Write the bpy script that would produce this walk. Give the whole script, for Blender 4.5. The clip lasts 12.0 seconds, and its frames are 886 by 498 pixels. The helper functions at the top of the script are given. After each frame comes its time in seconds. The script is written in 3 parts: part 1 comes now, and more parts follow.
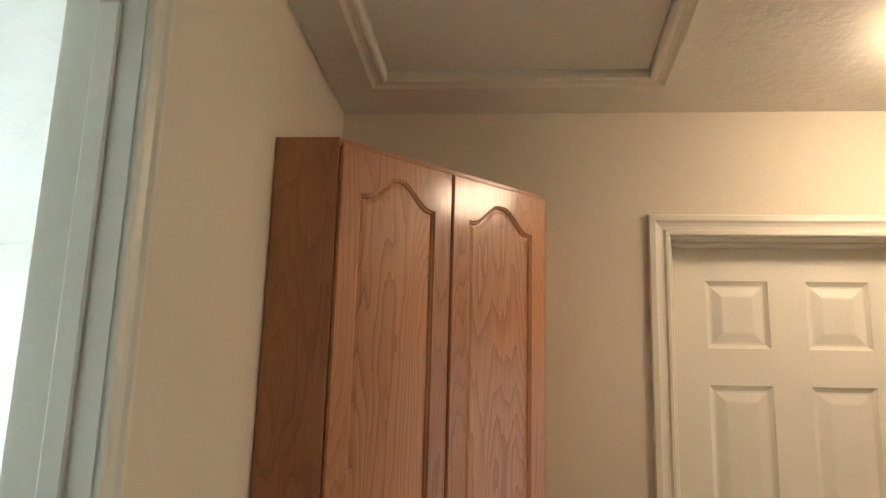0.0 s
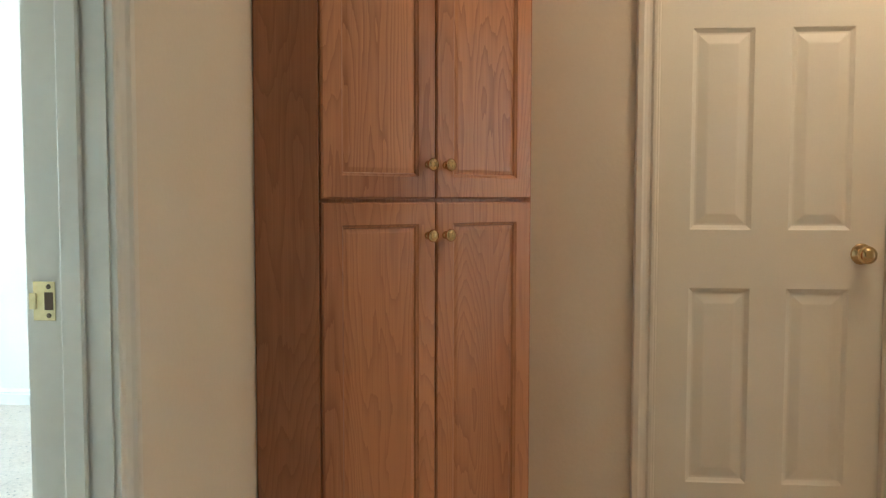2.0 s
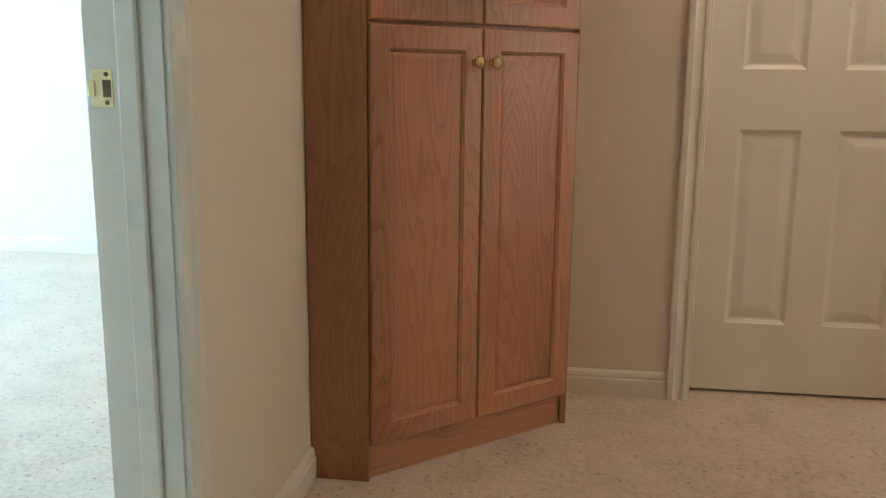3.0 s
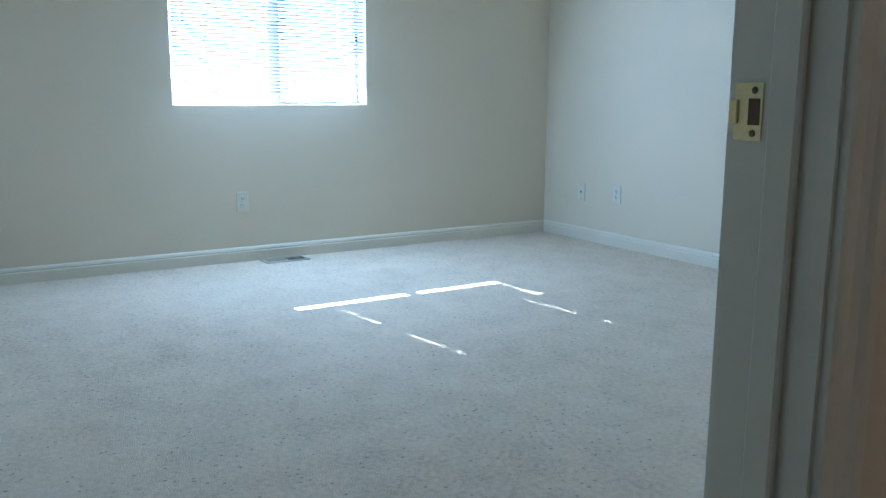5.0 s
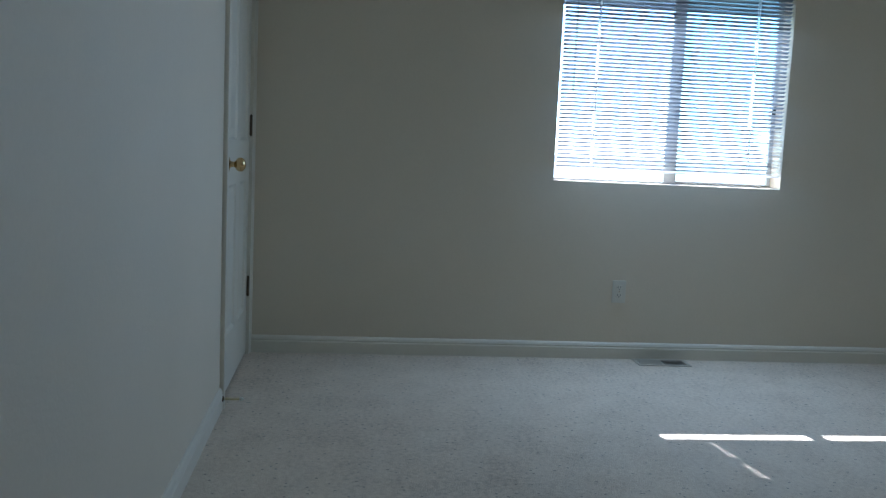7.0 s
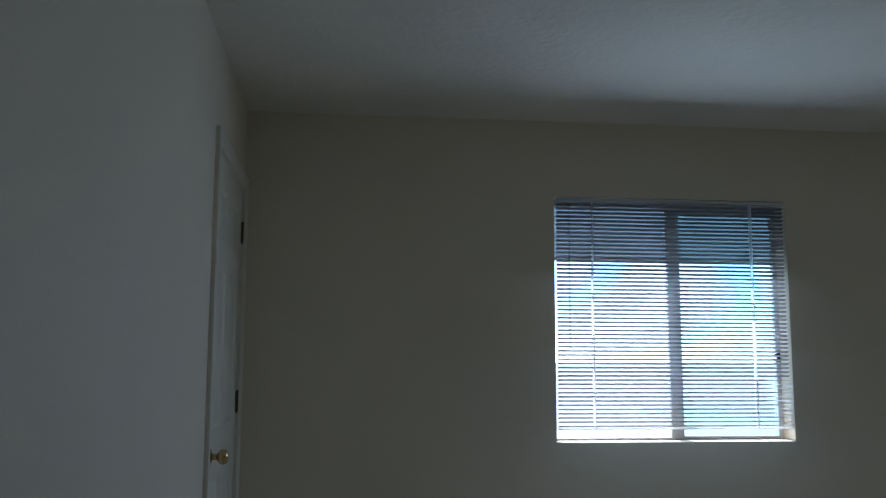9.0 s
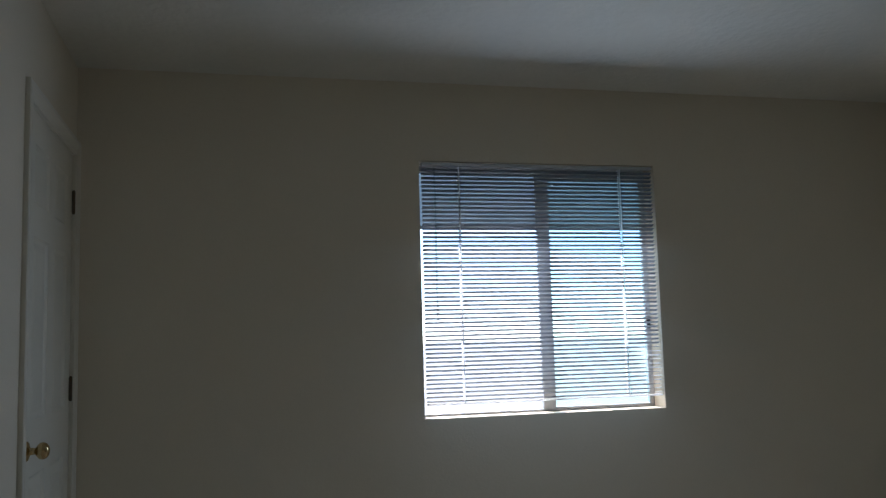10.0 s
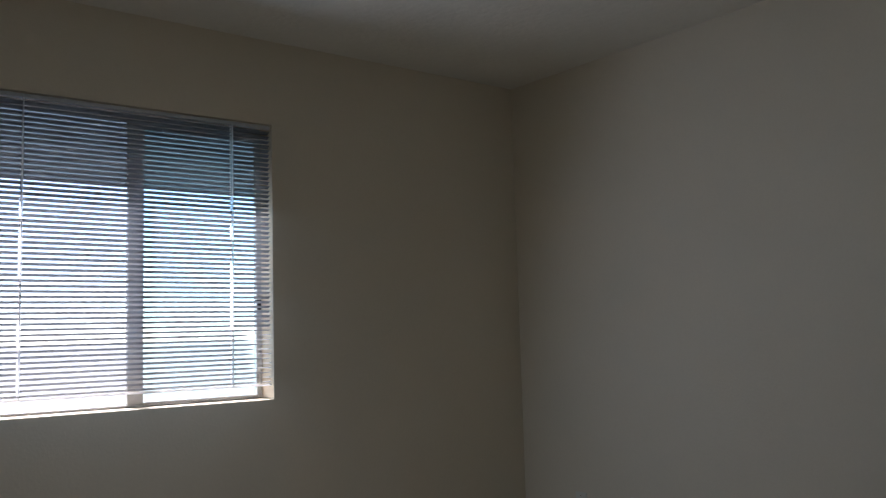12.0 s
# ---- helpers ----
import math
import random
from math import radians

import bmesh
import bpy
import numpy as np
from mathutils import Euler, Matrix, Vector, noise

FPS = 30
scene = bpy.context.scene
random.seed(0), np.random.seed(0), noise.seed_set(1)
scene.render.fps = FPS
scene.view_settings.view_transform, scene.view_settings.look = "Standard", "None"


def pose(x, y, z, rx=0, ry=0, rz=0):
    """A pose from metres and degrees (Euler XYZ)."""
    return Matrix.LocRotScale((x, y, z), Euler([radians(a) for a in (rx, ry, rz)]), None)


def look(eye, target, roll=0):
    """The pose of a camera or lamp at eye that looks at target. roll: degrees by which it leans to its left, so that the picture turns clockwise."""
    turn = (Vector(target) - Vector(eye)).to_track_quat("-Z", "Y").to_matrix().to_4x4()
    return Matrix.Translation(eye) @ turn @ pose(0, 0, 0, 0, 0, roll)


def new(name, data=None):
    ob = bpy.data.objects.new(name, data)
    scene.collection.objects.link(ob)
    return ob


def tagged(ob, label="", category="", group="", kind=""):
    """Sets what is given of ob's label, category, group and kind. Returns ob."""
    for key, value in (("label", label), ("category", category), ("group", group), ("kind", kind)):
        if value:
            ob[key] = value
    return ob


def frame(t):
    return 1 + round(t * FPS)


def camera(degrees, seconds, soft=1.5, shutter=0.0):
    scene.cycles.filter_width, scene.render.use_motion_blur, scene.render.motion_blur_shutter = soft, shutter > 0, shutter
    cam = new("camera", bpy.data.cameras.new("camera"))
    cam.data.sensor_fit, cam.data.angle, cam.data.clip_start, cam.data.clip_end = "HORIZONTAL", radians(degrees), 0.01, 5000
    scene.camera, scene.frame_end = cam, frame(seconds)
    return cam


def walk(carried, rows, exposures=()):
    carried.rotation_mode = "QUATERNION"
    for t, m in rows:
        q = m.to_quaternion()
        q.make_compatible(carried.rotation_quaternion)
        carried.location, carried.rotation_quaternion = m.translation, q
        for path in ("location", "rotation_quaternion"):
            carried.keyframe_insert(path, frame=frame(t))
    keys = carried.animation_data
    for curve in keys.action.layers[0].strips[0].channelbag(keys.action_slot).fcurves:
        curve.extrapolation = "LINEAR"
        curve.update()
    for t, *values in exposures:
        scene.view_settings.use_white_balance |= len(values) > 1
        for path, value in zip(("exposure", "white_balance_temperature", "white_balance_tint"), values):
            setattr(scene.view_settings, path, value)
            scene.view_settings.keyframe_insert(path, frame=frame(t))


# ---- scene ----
cam = camera(53.8, 12.0, soft=1.3)
# seconds, eye, target, roll
PATH = [
    (0, (0.546, -0.026, 1.387), (0.377, 1.912, 1.852), 1.6),
    (0.5, (0.552, -0.043, 1.315), (0.387, 1.912, 1.705), 0.9),
    (1, (0.544, -0.048, 1.293), (0.394, 1.942, 1.425), -0.1),
    (1.5, (0.554, -0.06, 1.169), (0.405, 1.934, 1.192), -0.3),
    (2, (0.585, -0.107, 1.111), (0.417, 1.883, 0.99), 0.1),
    (2.5, (0.58, -0.139, 1.033), (0.426, 1.835, 0.751), 0.6),
    (2.7, (0.581, -0.154, 1.007), (0.413, 1.808, 0.657), 0.6),
    (4.3, (0.758, -0.008, 0.948), (-0.489, 1.517, 0.599), 0.4),
    (4.5, (0.694, 0.075, 0.965), (-0.672, 1.493, 0.613), 0.5),
    (5, (0.479, 0.375, 0.976), (-1.181, 1.433, 0.62), 0.4),
    (5.5, (0.379, 0.508, 0.99), (-1.501, 1.112, 0.671), 0.7),
    (6, (0.156, 0.624, 0.984), (-1.797, 0.954, 0.71), 2.2),
    (6.5, (0.027, 0.678, 0.995), (-1.94, 0.937, 0.741), 3.0),
    (6.7, (-0.021, 0.697, 1.005), (-1.99, 0.934, 0.748), 2.9),
    (8.3, (-0.242, 0.676, 1.167), (-2.23, 0.866, 1.266), 1.0),
    (8.5, (-0.241, 0.682, 1.208), (-2.225, 0.87, 1.369), 0.9),
    (9, (-0.259, 0.703, 1.265), (-2.23, 0.927, 1.521), 0.2),
    (9.5, (-0.349, 0.771, 1.273), (-2.307, 1.09, 1.528), -0.7),
    (10, (-0.471, 0.869, 1.237), (-2.403, 1.339, 1.446), -1.6),
    (10.5, (-0.647, 1.037, 1.236), (-2.527, 1.697, 1.413), -2.2),
    (11, (-0.767, 1.13, 1.186), (-2.561, 1.995, 1.374), -2.5),
    (11.5, (-0.862, 1.178, 1.129), (-2.556, 2.22, 1.342), -2.4),
    (12, (-0.964, 1.178, 1.149), (-2.535, 2.401, 1.34), -1.6),
]
EXPOSURES = [
    (0.0, 5.52, 5550, 11),
    (2.7, 5.6, 5250, 9),
    (4.3, 4.55, 4900, 9),
    (5.0, 3.78, 4800, 9),
    (5.5, 3.27, 4850, 10),
    (6.0, 3.05, 4950, 11),
    (6.7, 2.7, 5050, 13),
    (8.3, 1.68, 5350, 15),
    (9.0, 1.62, 5350, 16),
    (9.5, 1.62, 5450, 17),
    (10.0, 1.62, 5800, 20),
    (10.5, 1.75, 6100, 24),
    (11.0, 1.65, 6150, 25),
    (11.5, 1.55, 6200, 26),
    (12.0, 1.65, 6250, 26),
]
walk(cam, [(t, look(eye, target, roll)) for t, eye, target, roll in PATH], EXPOSURES)

# ---- plan, in metres ----
C = 2.43                       # ceiling
T = 0.115                      # partition thickness
W, YL, YR = -4.322, 0.238, 4.282   # bedroom: window wall, closet wall, far wall
WY0, WY1, WZ0, WZ1 = 1.702, 2.876, 0.892, 2.061   # window opening
B = 2.512                      # hall end wall
JS, JN = 0.272, 1.100          # bedroom doorway, clear opening
HX0, HX1 = 0.997, 1.690        # hall door, clear opening
DH = 2.036                     # door opening height
KX0, KX1 = -4.258, -3.450      # closet door, clear opening
RX, RY = 1.003, 0.90             # hall's inner corner on the other side
HE = 3.22                      # far end of the hall's side branch
EY0, EY1, EX = 1.42, 2.24, 5.4  # doorway inferred from the cabinet's sheen, and far wall of the unseen room beyond
HS = -2.5                      # hall behind the camera

# ---- world and lights ----
SUN = Vector((-1.0, -0.118, 0.752)).normalized()
world = bpy.data.worlds.new("sky")
scene.world = world
world.use_nodes = True
wn = world.node_tree
sky = wn.nodes.new("ShaderNodeTexSky")
sky.sky_type, sky.sun_disc = "NISHITA", False
sky.altitude, sky.air_density, sky.dust_density = 1200.0, 0.8, 0.3
sky.sun_elevation = math.asin(SUN.z)
sky.sun_rotation = math.atan2(SUN.x, SUN.y)
wn.links.new(sky.outputs[0], wn.nodes["Background"].inputs[0])
wn.nodes["Background"].inputs[1].default_value = 0.15
sun = new("sun", bpy.data.lights.new("sun", "SUN"))
sun.data.energy, sun.data.angle, sun.data.color = 5.0, radians(0.55), (1.0, 0.95, 0.87)
sun.matrix_world = look(SUN * 20, (0, 0, 0))
# the sky's light, standing in the window's opening, turned down by the slats
for k in range(3):
    day = new("window_daylight", bpy.data.lights.new("window_daylight", "AREA"))
    day.data.shape, day.data.size, day.data.size_y = "RECTANGLE", WY1 - WY0 - 0.03, 0.34
    day.data.energy, day.data.color = 1.0, (0.61, 0.835, 1.0)
    z = WZ0 + 0.24 + 0.36 * k
    day.matrix_world = look((W + 0.075, (WY0 + WY1) / 2, z), (W + 3.0, (WY0 + WY1) / 2, z - 1.40))
# added lamp that brightens the unseen room beyond the hall, for the cabinet's sheen
day = new("far_room_fill", bpy.data.lights.new("far_room_fill", "AREA"))
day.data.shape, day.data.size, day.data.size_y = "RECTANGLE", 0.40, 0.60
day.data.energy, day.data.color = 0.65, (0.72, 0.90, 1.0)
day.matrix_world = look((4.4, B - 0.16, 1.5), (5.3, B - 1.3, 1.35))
LAMP_GLOW = 1.0


# ---- materials ----
def material(name, color, rough=0.6, metal=0.0):
    m = bpy.data.materials.new(name)
    m.use_nodes = True
    b = m.node_tree.nodes["Principled BSDF"]
    b.inputs["Base Color"].default_value = (*color, 1)
    b.inputs["Roughness"].default_value, b.inputs["Metallic"].default_value = rough, metal
    return m, m.node_tree.nodes, m.node_tree.links, b


def textured(name, dark, light, rough, scale, fine, bump, distance, metal=0.0, spread=0.5):
    """Two scales of noise between two colours, with relief."""
    m, n, l, b = material(name, light, rough, metal)
    co = n.new("ShaderNodeTexCoord")
    big, small = n.new("ShaderNodeTexNoise"), n.new("ShaderNodeTexNoise")
    big.inputs["Scale"].default_value, small.inputs["Scale"].default_value = scale, fine
    big.inputs["Detail"].default_value, small.inputs["Detail"].default_value = 3, 3
    for t in (big, small):
        l.new(co.outputs["Object"], t.inputs["Vector"])
    add = n.new("ShaderNodeMix")
    add.data_type = "FLOAT"
    add.inputs[0].default_value = spread
    l.new(big.outputs[0], add.inputs[2])
    l.new(small.outputs[0], add.inputs[3])
    ramp = n.new("ShaderNodeValToRGB")
    ramp.color_ramp.elements[0].position, ramp.color_ramp.elements[1].position = 0.3, 0.68
    ramp.color_ramp.elements[0].color, ramp.color_ramp.elements[1].color = (*dark, 1), (*light, 1)
    l.new(add.outputs[0], ramp.inputs[0])
    l.new(ramp.outputs[0], b.inputs["Base Color"])
    bm_ = n.new("ShaderNodeBump")
    bm_.inputs["Strength"].default_value, bm_.inputs["Distance"].default_value = bump, distance
    l.new(small.outputs[0], bm_.inputs["Height"])
    l.new(bm_.outputs[0], b.inputs["Normal"])
    return m


def carpet_material():
    m, n, l, b = material("beige cut-pile carpet", (0.5, 0.45, 0.38), 0.95)
    b.inputs["Sheen Weight"].default_value = 0.15
    co = n.new("ShaderNodeTexCoord")
    tex = []
    for scale, detail in ((0.9, 3), (7.0, 4), (55.0, 3), (260.0, 2)):
        t = n.new("ShaderNodeTexNoise")
        t.inputs["Scale"].default_value, t.inputs["Detail"].default_value = scale, detail
        l.new(co.outputs["Object"], t.inputs["Vector"])
        tex.append(t)
    def mix(a, c, f):
        x = n.new("ShaderNodeMix")
        x.data_type = "FLOAT"
        x.inputs[0].default_value = f
        l.new(a, x.inputs[2])
        l.new(c, x.inputs[3])
        return x.outputs[0]
    broad = mix(tex[0].outputs[0], tex[1].outputs[0], 0.45)
    fine = mix(tex[2].outputs[0], tex[3].outputs[0], 0.55)
    both = mix(broad, fine, 0.62)
    ramp = n.new("ShaderNodeValToRGB")
    e = ramp.color_ramp.elements
    e[0].position, e[0].color = 0.37, (0.44, 0.345, 0.255, 1)
    e[1].position, e[1].color = 0.60, (0.80, 0.68, 0.54, 1)
    mid = e.new(0.47)
    mid.color = (0.66, 0.54, 0.415, 1)
    l.new(both, ramp.inputs[0])
    # scattered dark flecks of yarn
    spot = n.new("ShaderNodeTexVoronoi")
    spot.inputs["Scale"].default_value = 42.0
    l.new(co.outputs["Object"], spot.inputs["Vector"])
    pick = n.new("ShaderNodeMath")
    pick.operation = "LESS_THAN"
    pick.inputs[1].default_value = 0.20
    l.new(spot.outputs["Distance"], pick.inputs[0])
    some = n.new("ShaderNodeMath")
    some.operation = "GREATER_THAN"
    some.inputs[1].default_value = 0.72
    sep = n.new("ShaderNodeSeparateColor")
    l.new(spot.outputs["Color"], sep.inputs[0])
    l.new(sep.outputs[0], some.inputs[0])
    both2 = n.new("ShaderNodeMath")
    both2.operation = "MULTIPLY"
    l.new(pick.outputs[0], both2.inputs[0])
    l.new(some.outputs[0], both2.inputs[1])
    fl = n.new("ShaderNodeMath")
    fl.operation = "MULTIPLY"
    fl.inputs[1].default_value = 0.6
    l.new(both2.outputs[0], fl.inputs[0])
    out = n.new("ShaderNodeMix")
    out.data_type = "RGBA"
    l.new(fl.outputs[0], out.inputs[0])
    l.new(ramp.outputs[0], out.inputs[6])
    out.inputs[7].default_value = (0.17, 0.13, 0.10, 1)
    l.new(out.outputs[2], b.inputs["Base Color"])
    bump = n.new("ShaderNodeBump")
    bump.inputs["Strength"].default_value, bump.inputs["Distance"].default_value = 0.7, 0.009
    l.new(fine, bump.inputs["Height"])
    l.new(bump.outputs[0], b.inputs["Normal"])
    return m


def oak_material(name, dark, light, along, rough=0.45, ring=9.0, fleck=0.24):
    """Plain-sawn oak: growth rings cut into nested arches, fine open pores. along: the axis of the grain."""
    m, n, l, b = material(name, light, rough)
    b.inputs["Coat Weight"].default_value, b.inputs["Coat Roughness"].default_value = 0.6, 0.13
    co, info = n.new("ShaderNodeTexCoord"), n.new("ShaderNodeObjectInfo")
    shift = n.new("ShaderNodeVectorMath")
    shift.operation = "SCALE"
    shift.inputs[0].default_value = (7.0, 3.0, 5.0)
    l.new(info.outputs["Random"], shift.inputs["Scale"])
    add = n.new("ShaderNodeVectorMath")
    l.new(co.outputs["Object"], add.inputs[0])
    l.new(shift.outputs[0], add.inputs[1])

    def grain(across, length, detail, rough_=0.5):
        mp = n.new("ShaderNodeMapping")
        sc = [across, across, across]
        sc["XYZ".index(along)] = length
        mp.inputs["Scale"].default_value = sc
        l.new(add.outputs[0], mp.inputs[0])
        t = n.new("ShaderNodeTexNoise")
        t.inputs["Scale"].default_value, t.inputs["Detail"].default_value, t.inputs["Roughness"].default_value = 1.0, detail, rough_
        l.new(mp.outputs[0], t.inputs["Vector"])
        return t.outputs[0]

    def math_(op, a, c):
        x = n.new("ShaderNodeMath")
        x.operation = op
        l.new(a, x.inputs[0])
        if isinstance(c, float):
            x.inputs[1].default_value = c
        else:
            l.new(c, x.inputs[1])
        return x.outputs[0]

    def mix(a, c, f):
        x = n.new("ShaderNodeMix")
        x.data_type = "FLOAT"
        x.inputs[0].default_value = f
        l.new(a, x.inputs[2])
        l.new(c, x.inputs[3])
        return x.outputs[0]

    figure = math_("ADD", math_("ADD", grain(6.0, 0.8, 1.2), math_("MULTIPLY", grain(24.0, 3.6, 1.5), 0.10)), math_("MULTIPLY", grain(70.0, 6.0, 2.0), 0.03))
    saw = math_("FRACT", math_("MULTIPLY", figure, ring * 3.0), 1.0)
    late = math_("POWER", saw, 3.0)
    pores = grain(300.0, 4.0, 2.0, 0.6)
    broad = grain(2.4, 0.5, 2.0)
    streak = math_("MULTIPLY", late, math_("ADD", math_("MULTIPLY", pores, 1.1), 0.1))
    tone = math_("SUBTRACT", mix(broad, pores, 0.3), math_("MULTIPLY", streak, fleck))
    ramp = n.new("ShaderNodeValToRGB")
    e = ramp.color_ramp.elements
    e[0].position, e[0].color = 0.18, (*dark, 1)
    e[1].position, e[1].color = 0.56, (*light, 1)
    l.new(tone, ramp.inputs[0])
    l.new(ramp.outputs[0], b.inputs["Base Color"])
    bump = n.new("ShaderNodeBump")
    bump.inputs["Strength"].default_value, bump.inputs["Distance"].default_value = 0.15, 0.002
    l.new(tone, bump.inputs["Height"])
    l.new(bump.outputs[0], b.inputs["Normal"])
    return m


WALL = textured("cream wall paint, orange peel", (0.725, 0.64, 0.505), (0.775, 0.69, 0.555), 0.75, 1.3, 95.0, 0.16, 0.004, spread=0.3)
CEILING = textured("knockdown ceiling texture", (0.73, 0.69, 0.60), (0.80, 0.755, 0.665), 0.85, 2.0, 34.0, 0.45, 0.008, spread=0.35)
TRIM = textured("semi-gloss trim paint", (0.74, 0.685, 0.575), (0.80, 0.75, 0.645), 0.36, 2.5, 60.0, 0.05, 0.001, spread=0.3)
DOOR = textured("painted moulded door", (0.76, 0.71, 0.60), (0.80, 0.755, 0.645), 0.42, 2.0, 130.0, 0.08, 0.001, spread=0.3)
CARPET = carpet_material()
OAK = oak_material("honey oak, varnished", (0.27, 0.095, 0.036), (0.55, 0.235, 0.094), "Z")
OAK_PANEL = oak_material("figured oak panel, varnished", (0.25, 0.085, 0.032), (0.59, 0.26, 0.108), "Z", 0.42, 10.0, 0.28)
OAK_RAIL = oak_material("honey oak, cross rail", (0.29, 0.11, 0.042), (0.57, 0.255, 0.102), "X")
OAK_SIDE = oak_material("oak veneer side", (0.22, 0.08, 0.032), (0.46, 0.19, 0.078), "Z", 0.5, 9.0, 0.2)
MORTISE = material("bare wood mortise", (0.16, 0.10, 0.06), 0.8)[0]
BRASS = textured("polished brass", (0.50, 0.36, 0.17), (0.66, 0.50, 0.26), 0.12, 6.0, 90.0, 0.03, 0.0006, 1.0)
BRASS_DULL = textured("dull brass plate", (0.62, 0.52, 0.27), (0.75, 0.64, 0.36), 0.34, 8.0, 120.0, 0.05, 0.0006, 0.8)
# dull brass of the hinges with its shadow put into the colour; also small fittings
DARKENED_BRASS = textured("dull brass, shadow tone", (0.10, 0.075, 0.05), (0.17, 0.13, 0.085), 0.4, 9.0, 120.0, 0.05, 0.0006, 0.8)
SLAT = textured("grey enamelled aluminium", (0.22, 0.25, 0.28), (0.27, 0.30, 0.335), 0.45, 3.0, 80.0, 0.02, 0.0004)
# White vinyl against the sky: its backlit shade is put into this grey.
VINYL = textured("window vinyl frame", (0.50, 0.51, 0.51), (0.56, 0.57, 0.57), 0.45, 3.0, 90.0, 0.03, 0.0005)
PLATE = textured("ivory plastic plate", (0.72, 0.69, 0.60), (0.77, 0.74, 0.66), 0.35, 5.0, 90.0, 0.02, 0.0004)
# near-black stands in for the shade inside holes; the latch is simply dark
SLOT = material("black of unlit holes and latch", (0.02, 0.02, 0.02), 0.6)[0]
VENT = textured("tan register metal", (0.42, 0.37, 0.30), (0.52, 0.46, 0.38), 0.42, 6.0, 70.0, 0.05, 0.0006, 0.3)
STUCCO = textured("exterior stucco", (0.52, 0.44, 0.37), (0.62, 0.54, 0.46), 0.9, 1.5, 40.0, 0.4, 0.006)
FASCIA = textured("exterior weathered grey wood", (0.40, 0.41, 0.43), (0.48, 0.49, 0.51), 0.7, 2.0, 40.0, 0.2, 0.003)
CANVAS = textured("weathered grey canvas", (0.30, 0.34, 0.39), (0.40, 0.45, 0.51), 0.9, 3.0, 120.0, 0.1, 0.001)
EARTH = textured("pale dry ground", (0.36, 0.34, 0.29), (0.48, 0.45, 0.39), 0.95, 0.15, 6.0, 0.5, 0.03)
CORD = material("white ladder cord", (0.85, 0.86, 0.87), 0.7)[0]


def let_light_through(m, color, share):
    """Mixes a share of light that passes, scattered, into a thin material."""
    n, l = m.node_tree.nodes, m.node_tree.links
    tl, mx = n.new("ShaderNodeBsdfTranslucent"), n.new("ShaderNodeMixShader")
    tl.inputs[0].default_value, mx.inputs[0].default_value = (*color, 1), share
    l.new(n["Principled BSDF"].outputs[0], mx.inputs[1])
    l.new(tl.outputs[0], mx.inputs[2])
    l.new(mx.outputs[0], n["Material Output"].inputs[0])


let_light_through(CORD, (0.85, 0.86, 0.87), 0.85)
let_light_through(CANVAS, (0.29, 0.335, 0.365), 0.7)


def glass_material(name, tint):
    m = bpy.data.materials.new(name)
    m.use_nodes = True
    n, l = m.node_tree.nodes, m.node_tree.links
    n.remove(n["Principled BSDF"])
    clear, gloss, fres, mix = (n.new("ShaderNodeBsdfTransparent"), n.new("ShaderNodeBsdfGlossy"), n.new("ShaderNodeFresnel"), n.new("ShaderNodeMixShader"))
    clear.inputs[0].default_value = (*tint, 1)
    gloss.inputs["Roughness"].default_value = 0.02
    fres.inputs["IOR"].default_value = 1.45
    l.new(fres.outputs[0], mix.inputs[0])
    l.new(clear.outputs[0], mix.inputs[1])
    l.new(gloss.outputs[0], mix.inputs[2])
    l.new(mix.outputs[0], n["Material Output"].inputs[0])
    return m


# each pane has its own tint; this one is slightly grey-blue
GLASS = glass_material("pale grey-blue window glass", (0.84, 0.89, 0.91))
GLASS_TEAL = glass_material("pale teal window glass", (0.77, 0.92, 0.935))
GLOW, gn, gl, gb = material("lit frosted lamp glass", (0.9, 0.85, 0.75), 0.4)
gb.inputs["Emission Color"].default_value = (1.0, 0.705, 0.41, 1)
gb.inputs["Emission Strength"].default_value = LAMP_GLOW


# ---- mesh helpers ----
def mesh_of(name, bm, mat):
    bmesh.ops.recalc_face_normals(bm, faces=bm.faces)
    me = bpy.data.meshes.new(name)
    bm.to_mesh(me)
    bm.free()
    me.materials.append(mat)
    return me


def part(name, bm, mat, parent=None, label="", at=None):
    ob = new(name, mesh_of(name, bm, mat) if isinstance(bm, bmesh.types.BMesh) else bm)
    if parent:
        ob.parent = parent
    if at is not None:
        ob.matrix_basis = at
    if label:
        ob["label"] = label
    return ob


def empty(name, m, label, category, group="", kind=""):
    ob = new(name)
    ob.matrix_basis = m
    return tagged(ob, label, category, group, kind)


def box(bm, x0, x1, y0, y1, z0, z1, bevel=0.0, segments=1):
    vs = [bm.verts.new((x, y, z)) for x in (x0, x1) for y in (y0, y1) for z in (z0, z1)]
    fs = [bm.faces.new([vs[i] for i in q]) for q in ((0, 1, 3, 2), (4, 6, 7, 5), (0, 4, 5, 1), (2, 3, 7, 6), (0, 2, 6, 4), (1, 5, 7, 3))]
    if bevel:
        es = list({e for f in fs for e in f.edges})
        bmesh.ops.bevel(bm, geom=es, offset=bevel, segments=segments, profile=0.6, affect="EDGES")
    return bm


def boxes(*rows, bevel=0.0, segments=1):
    bm = bmesh.new()
    for r in rows:
        box(bm, *r, bevel=bevel, segments=segments)
    return bm


